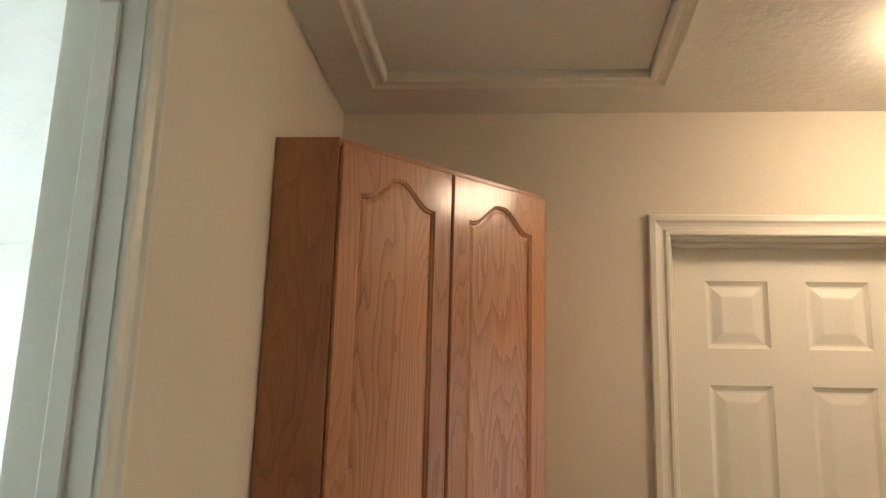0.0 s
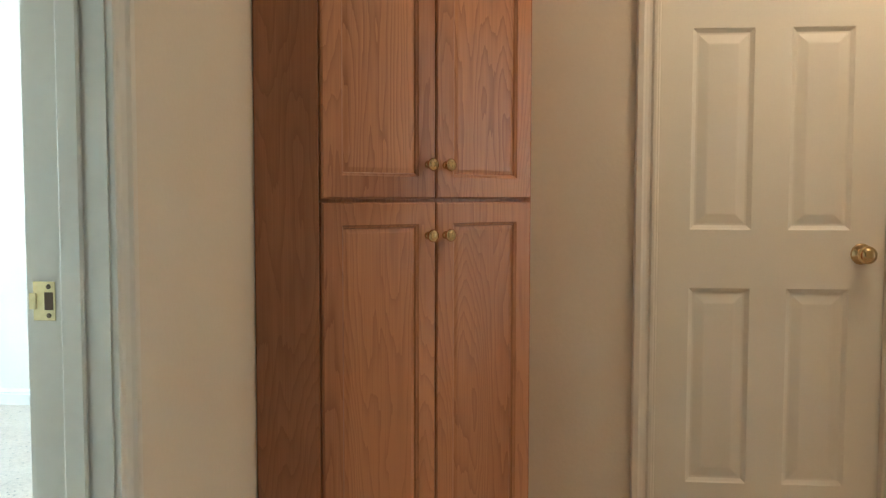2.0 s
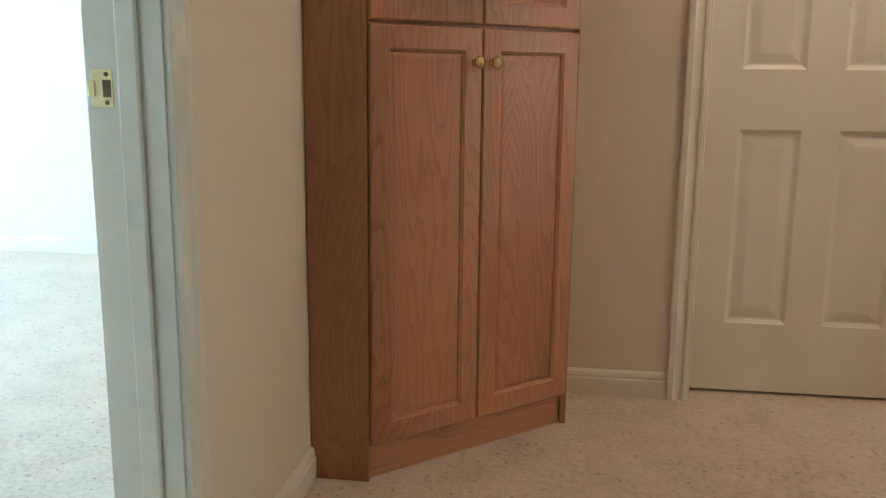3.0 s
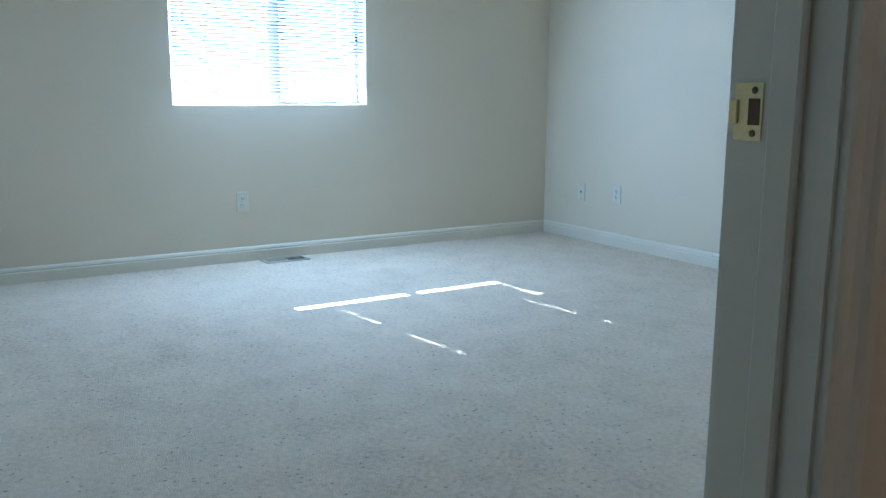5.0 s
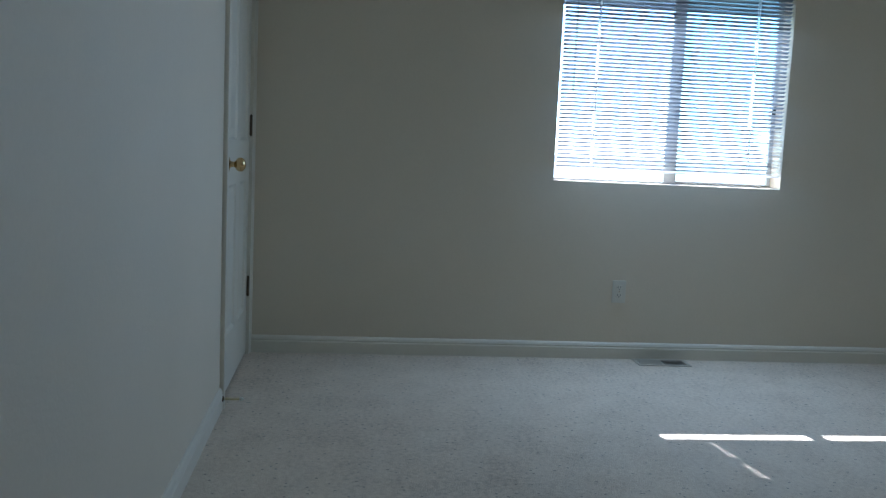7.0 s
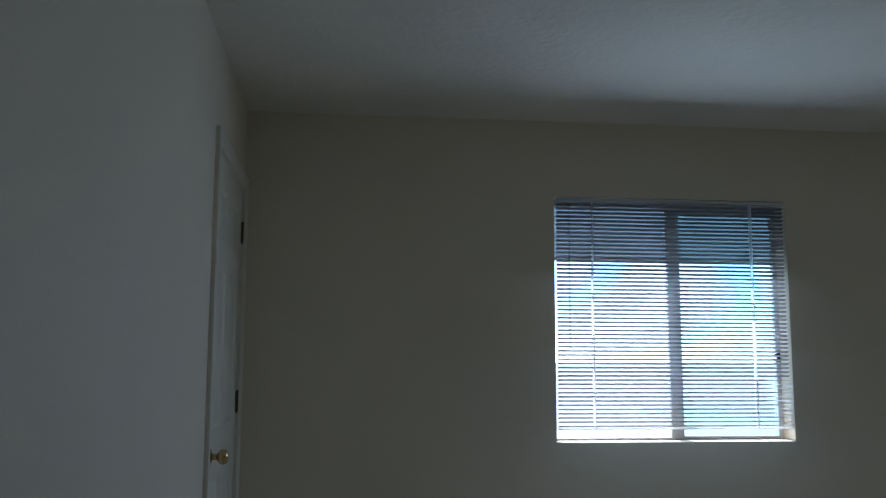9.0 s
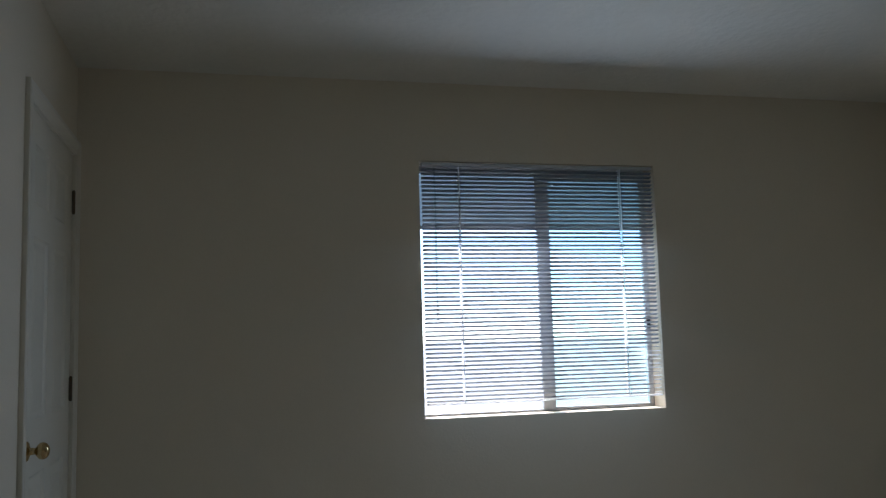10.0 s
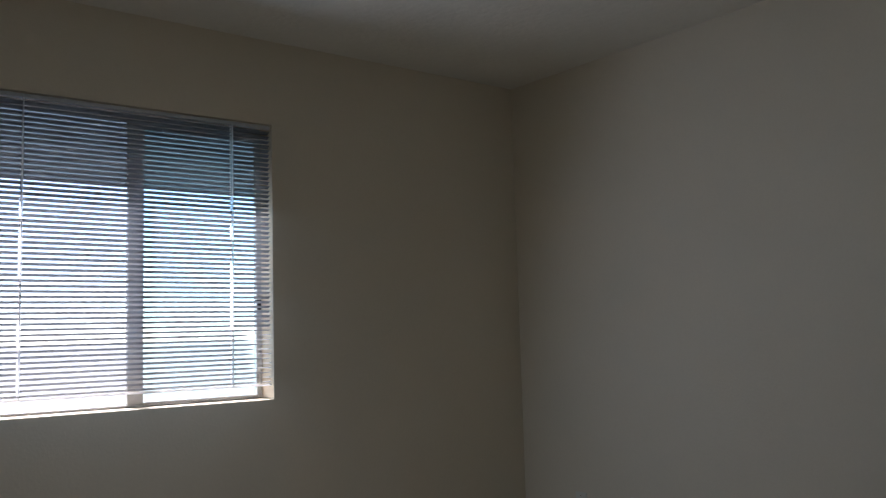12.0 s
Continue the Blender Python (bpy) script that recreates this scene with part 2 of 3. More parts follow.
def lathe(profile, n=28, axis="Y"):
    """Turns (radius, distance along the axis) rows into a closed solid of revolution."""
    bm = bmesh.new()
    rings = []
    for r, d in profile:
        ring = []
        for k in range(n):
            a = 2 * math.pi * k / n
            c, s = r * math.cos(a), r * math.sin(a)
            ring.append(bm.verts.new({"Y": (c, d, s), "Z": (c, s, d), "X": (d, c, s)}[axis]))
        rings.append(ring)
    for a, b in zip(rings, rings[1:]):
        for k in range(n):
            bm.faces.new((a[k], a[(k + 1) % n], b[(k + 1) % n], b[k]))
    bm.faces.new(rings[0])
    bm.faces.new(rings[-1][::-1])
    for f in bm.faces:
        f.smooth = True
    return bm


def profile_run(profile, length, cut0=0.0, cut1=0.0):
    """A moulding along x: profile rows (out, up). cut0, cut1: mitre, how far each end shifts per unit of up."""
    bm = bmesh.new()
    ends = []
    for x, cut in ((0.0, cut0), (length, cut1)):
        ends.append([bm.verts.new((x + cut * u, -o, u)) for o, u in profile])
    n = len(profile)
    for k in range(n):
        bm.faces.new((ends[0][k], ends[0][(k + 1) % n], ends[1][(k + 1) % n], ends[1][k]))
    bm.faces.new(ends[0])
    bm.faces.new(ends[1][::-1])
    return bm


BASE = [(0, 0), (0.013, 0), (0.014, 0.055), (0.010, 0.061), (0.012, 0.066), (0.009, 0.076), (0.004, 0.083), (0, 0.084)]
CASE = [(0, 0), (0.011, 0), (0.013, 0.004), (0.013, 0.012), (0.008, 0.018), (0.009, 0.026), (0.013, 0.036), (0.018, 0.043), (0.018, 0.058), (0.015, 0.062), (0, 0.062)]


def baseboard(x, y, length, heading):
    ob = part("baseboard", profile_run(BASE, length), TRIM, at=pose(x, y, 0.0, 0, 0, heading))
    tagged(ob, "off-white painted wooden baseboard with moulded top edge", "baseboard", kind="structure")


def casing(parent, opening, height):
    """Door casing on the face y = 0 of a wall, looking along +y, over an opening of x = 0..opening; profile grows away from it."""
    k = 0.005
    left = profile_run(CASE, height + k, 0.0, 1.0)
    part("casing", left, TRIM, parent, at=Matrix(((0, 0, -1, -k), (0, 1, 0, 0), (1, 0, 0, 0), (0, 0, 0, 1))))
    right = profile_run(CASE, height + k, 0.0, 1.0)
    part("casing", right, TRIM, parent, at=Matrix(((0, 0, 1, opening + k), (0, 1, 0, 0), (1, 0, 0, 0), (0, 0, 0, 1))))
    top = profile_run(CASE, opening + 2 * k, -1.0, 1.0)
    part("casing", top, TRIM, parent, at=pose(-k, 0, height + k))


def loops_mesh(loops, close):
    """Skins a row of closed loops of equal length; fills the last."""
    bm = bmesh.new()
    rings = [[bm.verts.new(p) for p in loop] for loop in loops]
    for a, b in zip(rings, rings[1:]):
        for k in range(len(a)):
            bm.faces.new((a[k], a[(k + 1) % len(a)], b[(k + 1) % len(b)], b[k]))
    if close:
        bm.faces.new(rings[-1])
    return bm


def panel_mesh(w, h, thick):
    """A raised moulded door panel, both sides, origin at its lower left on the front face (y = 0), depth along +y."""
    bm = bmesh.new()
    for face, sign in ((0.0, 1.0), (thick, -1.0)):
        rings = []
        for inset, deep in ((0, 0), (0.004, 0.004), (0.013, 0.0095), (0.019, 0.0095), (0.045, 0.003), (0.049, 0.0025)):
            y = face + sign * deep
            rings.append([bm.verts.new(p) for p in ((inset, y, inset), (w - inset, y, inset), (w - inset, y, h - inset), (inset, y, h - inset))])
        for a, b in zip(rings, rings[1:]):
            for k in range(4):
                bm.faces.new((a[k], a[(k + 1) % 4], b[(k + 1) % 4], b[k]))
        bm.faces.new(rings[-1])
    return mesh_of("panel", bm, DOOR)


def six_panel_leaf(parent, w, thick=0.035, h=2.02):
    """Door leaf, lower left front corner at the origin, front face at y = 0 looking along -y."""
    stile = 0.108
    mid = 0.108
    pw = (w - 2 * stile - mid) / 2
    xs = [(stile, stile + pw), (stile + pw + mid, w - stile)]
    zs = [(0.221, 0.823), (1.001, 1.604), (1.712, 1.914)]
    bm = bmesh.new()
    gx = [0, xs[0][0], xs[0][1], xs[1][0], xs[1][1], w]
    gz = [0, *[z for pair in zs for z in pair], h]
    for y in (0.0, thick):
        for i in range(5):
            for j in range(7):
                if i in (1, 3) and j in (1, 3, 5):
                    continue
                bm.faces.new([bm.verts.new(p) for p in ((gx[i], y, gz[j]), (gx[i + 1], y, gz[j]), (gx[i + 1], y, gz[j + 1]), (gx[i], y, gz[j + 1]))])
    bmesh.ops.remove_doubles(bm, verts=bm.verts, dist=1e-5)
    for a, b in (((0, 0), (w, 0)), ((w, 0), (w, h)), ((w, h), (0, h)), ((0, h), (0, 0))):
        bm.faces.new([bm.verts.new(p) for p in ((a[0], 0, a[1]), (b[0], 0, b[1]), (b[0], thick, b[1]), (a[0], thick, a[1]))])
    body = part("leaf", bm, DOOR, parent)
    for z0, z1 in zs:
        me = panel_mesh(pw, z1 - z0, thick)
        for x0, _ in xs:
            part("panel", me, None, body, at=pose(x0, 0, z0))
    return body


def knob_mesh(scale=1.0):
    s = scale
    rows = [(0.000, 0.0), (0.031, 0.0), (0.032, -0.003), (0.028, -0.007), (0.017, -0.010), (0.0115, -0.014), (0.0105, -0.026), (0.013, -0.030),
            (0.0195, -0.034), (0.0248, -0.040), (0.0272, -0.047), (0.0268, -0.054), (0.0232, -0.061), (0.0165, -0.0665), (0.008, -0.0695), (0.0015, -0.0703)]
    return mesh_of("door_handle", lathe([(max(r, 0.0008) * s, d * s) for r, d in rows], 32), BRASS)


KNOB = knob_mesh()


def hinge(parent, x, y, z, facing):
    """A butt hinge on a door's edge: leaf plate and knuckle with ball tips."""
    h = part("hinge", boxes((-0.016, 0.016, -0.0015, 0.0, -0.044, 0.044), bevel=0.0006), DARKENED_BRASS, parent, "dull brass butt hinge, shadow put into its colour", at=pose(x, y, z, 0, 0, facing))
    part("knuckle", lathe([(0.002, -0.05), (0.005, -0.048), (0.0062, -0.044), (0.0062, 0.044), (0.005, 0.048), (0.002, 0.05)], 12, "Z"), DARKENED_BRASS, h, at=pose(0, -0.005, 0))


# ---- structure ----
def wall(name, *rows):
    return tagged(part(name, boxes(*rows), WALL), "cream painted drywall with light orange-peel texture", "wall", kind="structure")


def wall_with_opening_y(name, x0, x1, y0, y1, a, b, z0, z1):
    rows = [(x0, x1, y0, a, 0, C), (x0, x1, b, y1, 0, C), (x0, x1, a, b, z1, C)]
    if z0 > 0:
        rows.append((x0, x1, a, b, 0, z0))
    return wall(name, *rows)


J = 0.018  # jamb thickness
wall_with_opening_y("wall_west", W - 0.16, W, YL - 0.1, YR + 0.12, WY0, WY1, WZ0, WZ1)
wall("wall_closet", (W, KX0 - J, YL - 0.1, YL, 0, C), (KX1 + J, -T, YL - 0.1, YL, 0, C), (KX0 - J, KX1 + J, YL - 0.1, YL, DH + J, C))
wall("wall_north", (W, -T, YR, YR + 0.12, 0, C))
wall_with_opening_y("wall_partition", -T, 0.0, HS, YR + 0.12, JS - J, JN + J, 0, DH + J)
wall("wall_hall_end", (0.0, HX0 - J, B, B + 0.12, 0, C), (HX1 + J, HE + 0.12, B, B + 0.12, 0, C), (HX0 - J, HX1 + J, B, B + 0.12, DH + J, C))
wall("wall_hall_side", (RX, RX + 0.12, HS, RY, 0, C), (RX + 0.12, HE + 0.12, RY - 0.12, RY, 0, C))
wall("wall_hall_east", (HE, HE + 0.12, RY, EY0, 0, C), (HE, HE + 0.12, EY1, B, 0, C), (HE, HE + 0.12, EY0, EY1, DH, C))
# unseen walls added behind the hall door so no daylight leaks under it
wall("wall_door_blocker", (0.0, HE + 0.12, YR, YR + 0.12, 0, C), (HE, HE + 0.12, B + 0.12, YR, 0, C))
# unseen room; its window opening is made up to hold the added lamp
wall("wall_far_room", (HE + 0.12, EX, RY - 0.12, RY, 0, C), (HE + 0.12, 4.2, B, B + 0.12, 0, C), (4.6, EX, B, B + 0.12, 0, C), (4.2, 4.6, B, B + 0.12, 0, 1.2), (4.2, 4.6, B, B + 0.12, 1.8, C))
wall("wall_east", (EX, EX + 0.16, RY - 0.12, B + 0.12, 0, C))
# unseen walls added behind the closet; they stop light below its door
wall("wall_closet_blocker", (W - 0.16, -T, YL - 0.8, YL - 0.7, 0, C), (W - 0.16, W, YL - 0.7, YL - 0.1, 0, C))
wall("wall_hall_south", (-T, RX + 0.12, HS - 0.12, HS, 0, C))
tagged(part("floor", boxes((W - 0.16, EX + 0.16, HS - 0.12, YR + 0.12, -0.12, 0.0)), CARPET), "beige speckled cut-pile carpet over the whole floor", "carpet", kind="structure")
HA = (0.176, 0.907, 1.50, 2.234)   # attic hatch opening
X0, X1, Y0, Y1 = W - 0.16, EX + 0.16, HS - 0.12, YR + 0.12
tagged(part("ceiling", boxes((X0, HA[0], Y0, Y1, C, C + 0.12), (HA[1], X1, Y0, Y1, C, C + 0.12), (HA[0], HA[1], Y0, HA[2], C, C + 0.12), (HA[0], HA[1], HA[3], Y1, C, C + 0.12)), CEILING),
       "off-white ceiling with knockdown texture", "ceiling", kind="structure")

# Unseen slab added above the ceiling; it blocks sky light at the hatch gap.
tagged(part("roof", boxes((X0, X1, Y0, Y1, C + 0.121, C + 0.24)), STUCCO), "unseen slab over the ceiling, added to keep sky light out", "roof", kind="structure")

# ---- attic hatch ----
hatch = empty("attic_hatch", pose(0, 0, C), "cream painted attic access panel with moulded trim", "attic hatch")
part("panel", boxes((HA[0] + 0.003, HA[1] - 0.003, HA[2] + 0.003, HA[3] - 0.003, 0.012, 0.03)), CEILING, hatch)
HT = [(0, 0), (0.012, 0), (0.016, 0.006), (0.016, 0.014), (0.010, 0.022), (0.012, 0.034), (0.019, 0.046), (0.019, 0.056), (0, 0.060)]
hw, hd = HA[1] - HA[0], HA[3] - HA[2]
for m, run in ((pose(HA[1], HA[3], 0, 90, 0, 180), hw), (pose(HA[0], HA[2], 0, 90, 0, 0), hw), (pose(HA[1], HA[2], 0, 90, 0, 90), hd), (pose(HA[0], HA[3], 0, 90, 0, -90), hd)):
    part("trim", profile_run([(o, u) for o, u in HT], run, -1.0, 1.0), TRIM, hatch, at=m)

# ---- baseboards: start, length, heading; the face looks to the run's right-hand side ----
baseboard(0.0, JN + 0.067, 1.801 - JN - 0.067, 90)
baseboard(0.0, HS, JS - 0.067 - HS, 90)
baseboard(0.617, B, HX0 - 0.067 - 0.617, 0)
baseboard(HX1 + 0.067, B, HE - HX1 - 0.067, 0)
baseboard(W, YL, YR - YL, 90)
baseboard(-T, YL, -T - KX1 - 0.067, 180)
baseboard(W + 0.014, YR, -T - W - 0.014, 0)
baseboard(-T, YR - 0.014, YR - 0.014 - JN - 0.067, -90)
baseboard(RX, RY, RY - HS, -90)
baseboard(HE, RY, HE - RX, 180)


# ---- doors ----
def jamb(parent, opening, depth, stop):
    """Lining of an opening: local x 0..opening, depth along +y; stop: where the stop strip begins."""
    part("jamb", boxes((-J, 0, -0.001, depth + 0.001, 0, DH)), TRIM, parent)
    part("jamb", boxes((opening, opening + J, -0.001, depth + 0.001, 0, DH)), TRIM, parent)
    part("head_jamb", boxes((-J, opening + J, -0.001, depth + 0.001, DH, DH + J)), TRIM, parent)
    part("door_stop", boxes((0, 0.011, stop, stop + 0.034, 0, DH - 0.011), bevel=0.003), TRIM, parent)
    part("door_stop", boxes((opening - 0.011, opening, stop, stop + 0.034, 0, DH - 0.011), bevel=0.003), TRIM, parent)
    part("door_stop", boxes((0, opening, stop, stop + 0.034, DH - 0.011, DH), bevel=0.003), TRIM, parent)


# closed six-panel door at the end of the hall
door_1 = empty("door_1", pose(HX0, B, 0), "closed cream six-panel hall door with brass knob, in moulded casing", "door", kind="structure")
jamb(door_1, HX1 - HX0, 0.12, 0.048)
casing(door_1, HX1 - HX0, DH)
body = six_panel_leaf(door_1, HX1 - HX0 - 0.006)
body.matrix_basis = pose(0.003, 0.084, 0.010)
part("door_handle", KNOB, None, body, "round polished brass knob", at=pose(1.612 - HX0 - 0.003, 0, 0.948 - 0.018))

# bedroom doorway and its open door
door_2 = empty("door_2", pose(0, JS, 0, 0, 0, 90), "off-white bedroom doorway with painted jambs and casing, door swung open", "doorway", kind="structure")
jamb(door_2, JN - JS, T, 0.034)
casing(door_2, JN - JS, DH)
back = empty("casing_back", pose(JN - JS, T, 0, 0, 0, 180), "", "")
back.parent = door_2
casing(back, JN - JS, DH)
strike = part("strike_plate", boxes((-0.0016, 0, -0.016, 0.0175, -0.0285, 0.0285), bevel=0.0006), BRASS_DULL, door_2, "dull brass strike plate with dark latch hole",
              at=pose(JN - JS, 0.096, 0.958))
part("latch_hole", boxes((-0.0024, -0.0012, -0.013, 0.000, -0.013, 0.013)), MORTISE, strike)
part("lip", boxes((-0.004, -0.0014, 0.012, 0.023, -0.012, 0.012), bevel=0.001), BRASS_DULL, strike)
for z in (-0.021, 0.021):
    part("screw", lathe([(0.0038, 0.0), (0.0034, -0.001), (0.001, -0.0012)], 12, "X"), DARKENED_BRASS, strike, at=pose(-0.0014, -0.006, z))
SWING = 180.3
open_door = empty("bedroom_door", pose(-T - 0.004, JS + 0.003, 0.016) @ pose(0, 0, 0, 0, 0, SWING) @ pose(0.004, -0.035, 0), "open cream six-panel bedroom door with round brass knob", "door")
body = six_panel_leaf(open_door, JN - JS - 0.006)
part("door_handle", knob_mesh(1.07), None, body, "round polished brass knob", at=pose(0.752, 0, 0.962 - 0.016))
for z in (0.29, 1.06, 1.82):
    hinge(body, 0.0, 0.035, z, 180)

# closed closet door
door_3 = empty("door_3", pose(KX1, YL, 0, 0, 0, 180), "closed white six-panel closet door in moulded casing, brass knob", "door", kind="structure")
jamb(door_3, KX1 - KX0, 0.1, 0.040)
casing(door_3, KX1 - KX0, DH)
body = six_panel_leaf(door_3, KX1 - KX0 - 0.006)
body.matrix_basis = pose(0.003, 0.003, 0.016)
part("door_handle", KNOB, None, body, "round polished brass knob", at=pose(0.062, 0, 0.925 - 0.016))
for z in (0.333, 1.088, 1.842):
    hinge(body, KX1 - KX0 - 0.006, -0.001, z - 0.016, 0)

# ---- corner linen cabinet ----
FL, FR = Vector((0.147, 1.801, 0)), Vector((0.622, 2.254, 0))
face = (FR - FL)
FW, FA = face.length, math.degrees(math.atan2(face.y, face.x))
CT, CM = 2.083, 1.101
cab = empty("corner_cabinet", pose(0.2, 2.3, 0), "tall honey-oak corner linen cabinet with four doors, upper ones arched", "cabinet")
CI = pose(0.2, 2.3, 0).inverted()


def prism(outline, z0, z1):
    bm = bmesh.new()
    lo, hi = [[bm.verts.new((x, y, z)) for x, y in outline] for z in (z0, z1)]
    bm.faces.new(lo[::-1])
    bm.faces.new(hi)
    for k in range(len(lo)):
        bm.faces.new((lo[k], lo[(k + 1) % len(lo)], hi[(k + 1) % len(lo)], hi[k]))
    return bm


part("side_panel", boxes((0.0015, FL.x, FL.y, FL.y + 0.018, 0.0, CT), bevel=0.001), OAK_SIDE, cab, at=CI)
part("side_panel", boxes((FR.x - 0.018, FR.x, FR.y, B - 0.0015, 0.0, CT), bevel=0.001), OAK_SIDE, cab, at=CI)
part("top", prism([(0.002, FL.y + 0.001), (FL.x, FL.y + 0.001), (FR.x - 0.001, FR.y), (FR.x - 0.001, B - 0.002), (0.002, B - 0.002)], CT - 0.02, CT - 0.002), OAK_SIDE, cab, at=CI)
FRONT = pose(FL.x, FL.y, 0, 0, 0, FA) @ pose(0, 0.014, 0)
stiles = boxes((0.0, 0.035, 0.001, 0.02, 0.085, CT), (FW - 0.035, FW, 0.001, 0.02, 0.085, CT), (0.035, FW - 0.035, 0.001, 0.02, CT - 0.04, CT),
               (0.035, FW - 0.035, 0.001, 0.02, CM - 0.03, CM + 0.03), (0.035, FW - 0.035, 0.001, 0.02, 0.085, 0.125))
part("face_frame", stiles, OAK, cab, at=CI @ FRONT)
part("toe_kick", boxes((0.0, FW, 0.004, 0.022, 0.0, 0.085)), OAK_RAIL, cab, at=CI @ FRONT)


def outline(w, h, rail, stile, inset, deep, arch, n=29):
    """Inner outline of a door's frame, its top edge bowed up by arch, grown inward by inset."""
    x0, x1, z0 = stile + inset, w - stile - inset, rail + inset
    top = h - rail - inset
    pts = [(x0, deep, z0), (x1, deep, z0)]
    for k in range(n):
        u = k / (n - 1)
        x = x1 + (x0 - x1) * u
        v = abs(2 * u - 1)
        if arch:
            lift = min(1.0, max(0.0, (0.88 - v) / 0.80))
            z = top - arch + arch * lift * lift * (3 - 2 * lift)
        else:
            z = top
        pts.append((x, deep, z))
    return pts


def cabinet_door(w, h, arch, x, z, knob_x, knob_z):
    """Frame-and-panel door on the cabinet's front; front face looks along local -y."""
    th, rail, stile = 0.019, 0.052, 0.052
    bm = bmesh.new()
    outer = [(0, 0), (w, 0), (w, h), (0, h)]
    inner = outline(w, h, rail, stile, 0, -th, arch)
    ov = [bm.verts.new((a, -th, b)) for a, b in ((0.004, 0.004), (w - 0.004, 0.004), (w - 0.004, h - 0.004), (0.004, h - 0.004))]
    iv = [bm.verts.new(p) for p in inner]
    es = [bm.edges.new((ov[k], ov[(k + 1) % 4])) for k in range(4)] + [bm.edges.new((iv[k], iv[(k + 1) % len(iv)])) for k in range(len(iv))]
    bmesh.ops.triangle_fill(bm, use_beauty=True, edges=es, normal=(0, -1, 0))
    inside = [f for f in bm.faces if all(v in iv for v in f.verts) and f.calc_center_median().x > stile + 0.001 and f.calc_center_median().x < w - stile - 0.001
              and rail < f.calc_center_median().z < h - rail - arch - 0.001]
    bmesh.ops.delete(bm, geom=inside, context="FACES_ONLY")
    edge = [bm.verts.new((a, -th + 0.004, b)) for a, b in outer]
    rear = [bm.verts.new((a, 0, b)) for a, b in outer]
    for p, q in ((ov, edge), (edge, rear)):
        for k in range(4):
            bm.faces.new((p[k], p[(k + 1) % 4], q[(k + 1) % 4], q[k]))
    bm.faces.new(rear)
    prev = iv
    for inset, deep in ((0.003, -th + 0.003), (0.006, -th + 0.004), (0.009, -th + 0.009)):
        ring = [bm.verts.new(p) for p in outline(w, h, rail, stile, inset, deep, arch)]
        for k in range(len(ring)):
            bm.faces.new((prev[k], prev[(k + 1) % len(ring)], ring[(k + 1) % len(ring)], ring[k]))
        prev = ring
    door = part("door", bm, OAK, cab, at=CI @ FRONT @ pose(x, 0, z))
    bm = bmesh.new()
    rings = [[bm.verts.new(p) for p in outline(w, h, rail, stile, i, d, arch)] for i, d in ((0.007, -th + 0.0085), (0.012, -th + 0.008), (0.020, -th + 0.0065))]
    for a, b in zip(rings, rings[1:]):
        for k in range(len(a)):
            bm.faces.new((a[k], a[(k + 1) % len(a)], b[(k + 1) % len(a)], b[k]))
    bm.faces.new(rings[-1])
    part("panel", bm, OAK_PANEL if arch else OAK, door, "flat oak panel with cathedral grain")
    rows = [(0.0008, 0.0), (0.009, 0.0), (0.0095, -0.002), (0.006, -0.005), (0.0055, -0.011), (0.010, -0.015), (0.0148, -0.019), (0.0158, -0.023), (0.0140, -0.027), (0.008, -0.030), (0.001, -0.031)]
    part("knob", lathe(rows, 24), BRASS, door, "small polished brass knob", at=pose(knob_x, -th, knob_z))


DW = FW / 2 - 0.0065
for k in (0, 1):
    dx = 0.006 + k * (DW + 0.003)
    kx = DW - 0.026 if k == 0 else 0.026
    cabinet_door(DW, CT - 0.012 - CM - 0.004, 0.056, dx, CM + 0.004, kx, 0.082)
    cabinet_door(DW, CM - 0.005 - 0.092, 0.0, dx, 0.092, kx, CM - 0.005 - 0.092 - 0.081)

# ---- hall ceiling light ----
light = empty("ceiling_light", pose(1.66, 1.95, C), "lit flush-mount ceiling lamp with frosted glass bowl", "ceiling light")
part("canopy", lathe([(0.06, 0.0), (0.15, 0.0), (0.155, -0.008), (0.15, -0.018), (0.06, -0.018)], 40, "Z"), BRASS, light, "round brass ceiling canopy")
part("shade", lathe([(0.02, -0.017), (0.142, -0.018), (0.148, -0.030), (0.140, -0.055), (0.115, -0.080), (0.075, -0.097), (0.03, -0.104), (0.002, -0.105)], 40, "Z"), GLOW, light, "glowing frosted glass bowl")
part("finial", lathe([(0.003, -0.104), (0.010, -0.106), (0.011, -0.112), (0.006, -0.118), (0.001, -0.121)], 16, "Z"), BRASS, light)

# ---- window ----
win = empty("window_1", pose(W, WY0, WZ0), "sliding window with pale frame, bright daylight outside", "window", kind="structure")
ww, wh = WY1 - WY0, WZ1 - WZ0
fo, fi = -0.155, -0.110
part("window_frame", boxes((fo, fi, 0, 0.018, 0, wh), (fo, fi, ww - 0.010, ww, 0, wh), (fo, fi, 0.018, ww - 0.010, 0, 0.010), (fo, fi, 0.018, ww - 0.010, wh - 0.03, wh), bevel=0.002), VINYL, win)
ms = 2.302 - WY0
sash = part("sash", boxes((fi - 0.022, fi + 0.004, ms, ms + 0.062, 0.0102, wh - 0.0302), (fi - 0.022, fi + 0.004, ww - 0.026, ww - 0.0102, 0.0102, wh - 0.0302),
            (fi - 0.022, fi + 0.004, ms + 0.062, ww - 0.026, 0.0102, 0.018), (fi - 0.022, fi + 0.004, ms + 0.062, ww - 0.026, wh - 0.06, wh - 0.0302), bevel=0.0015), VINYL, win)
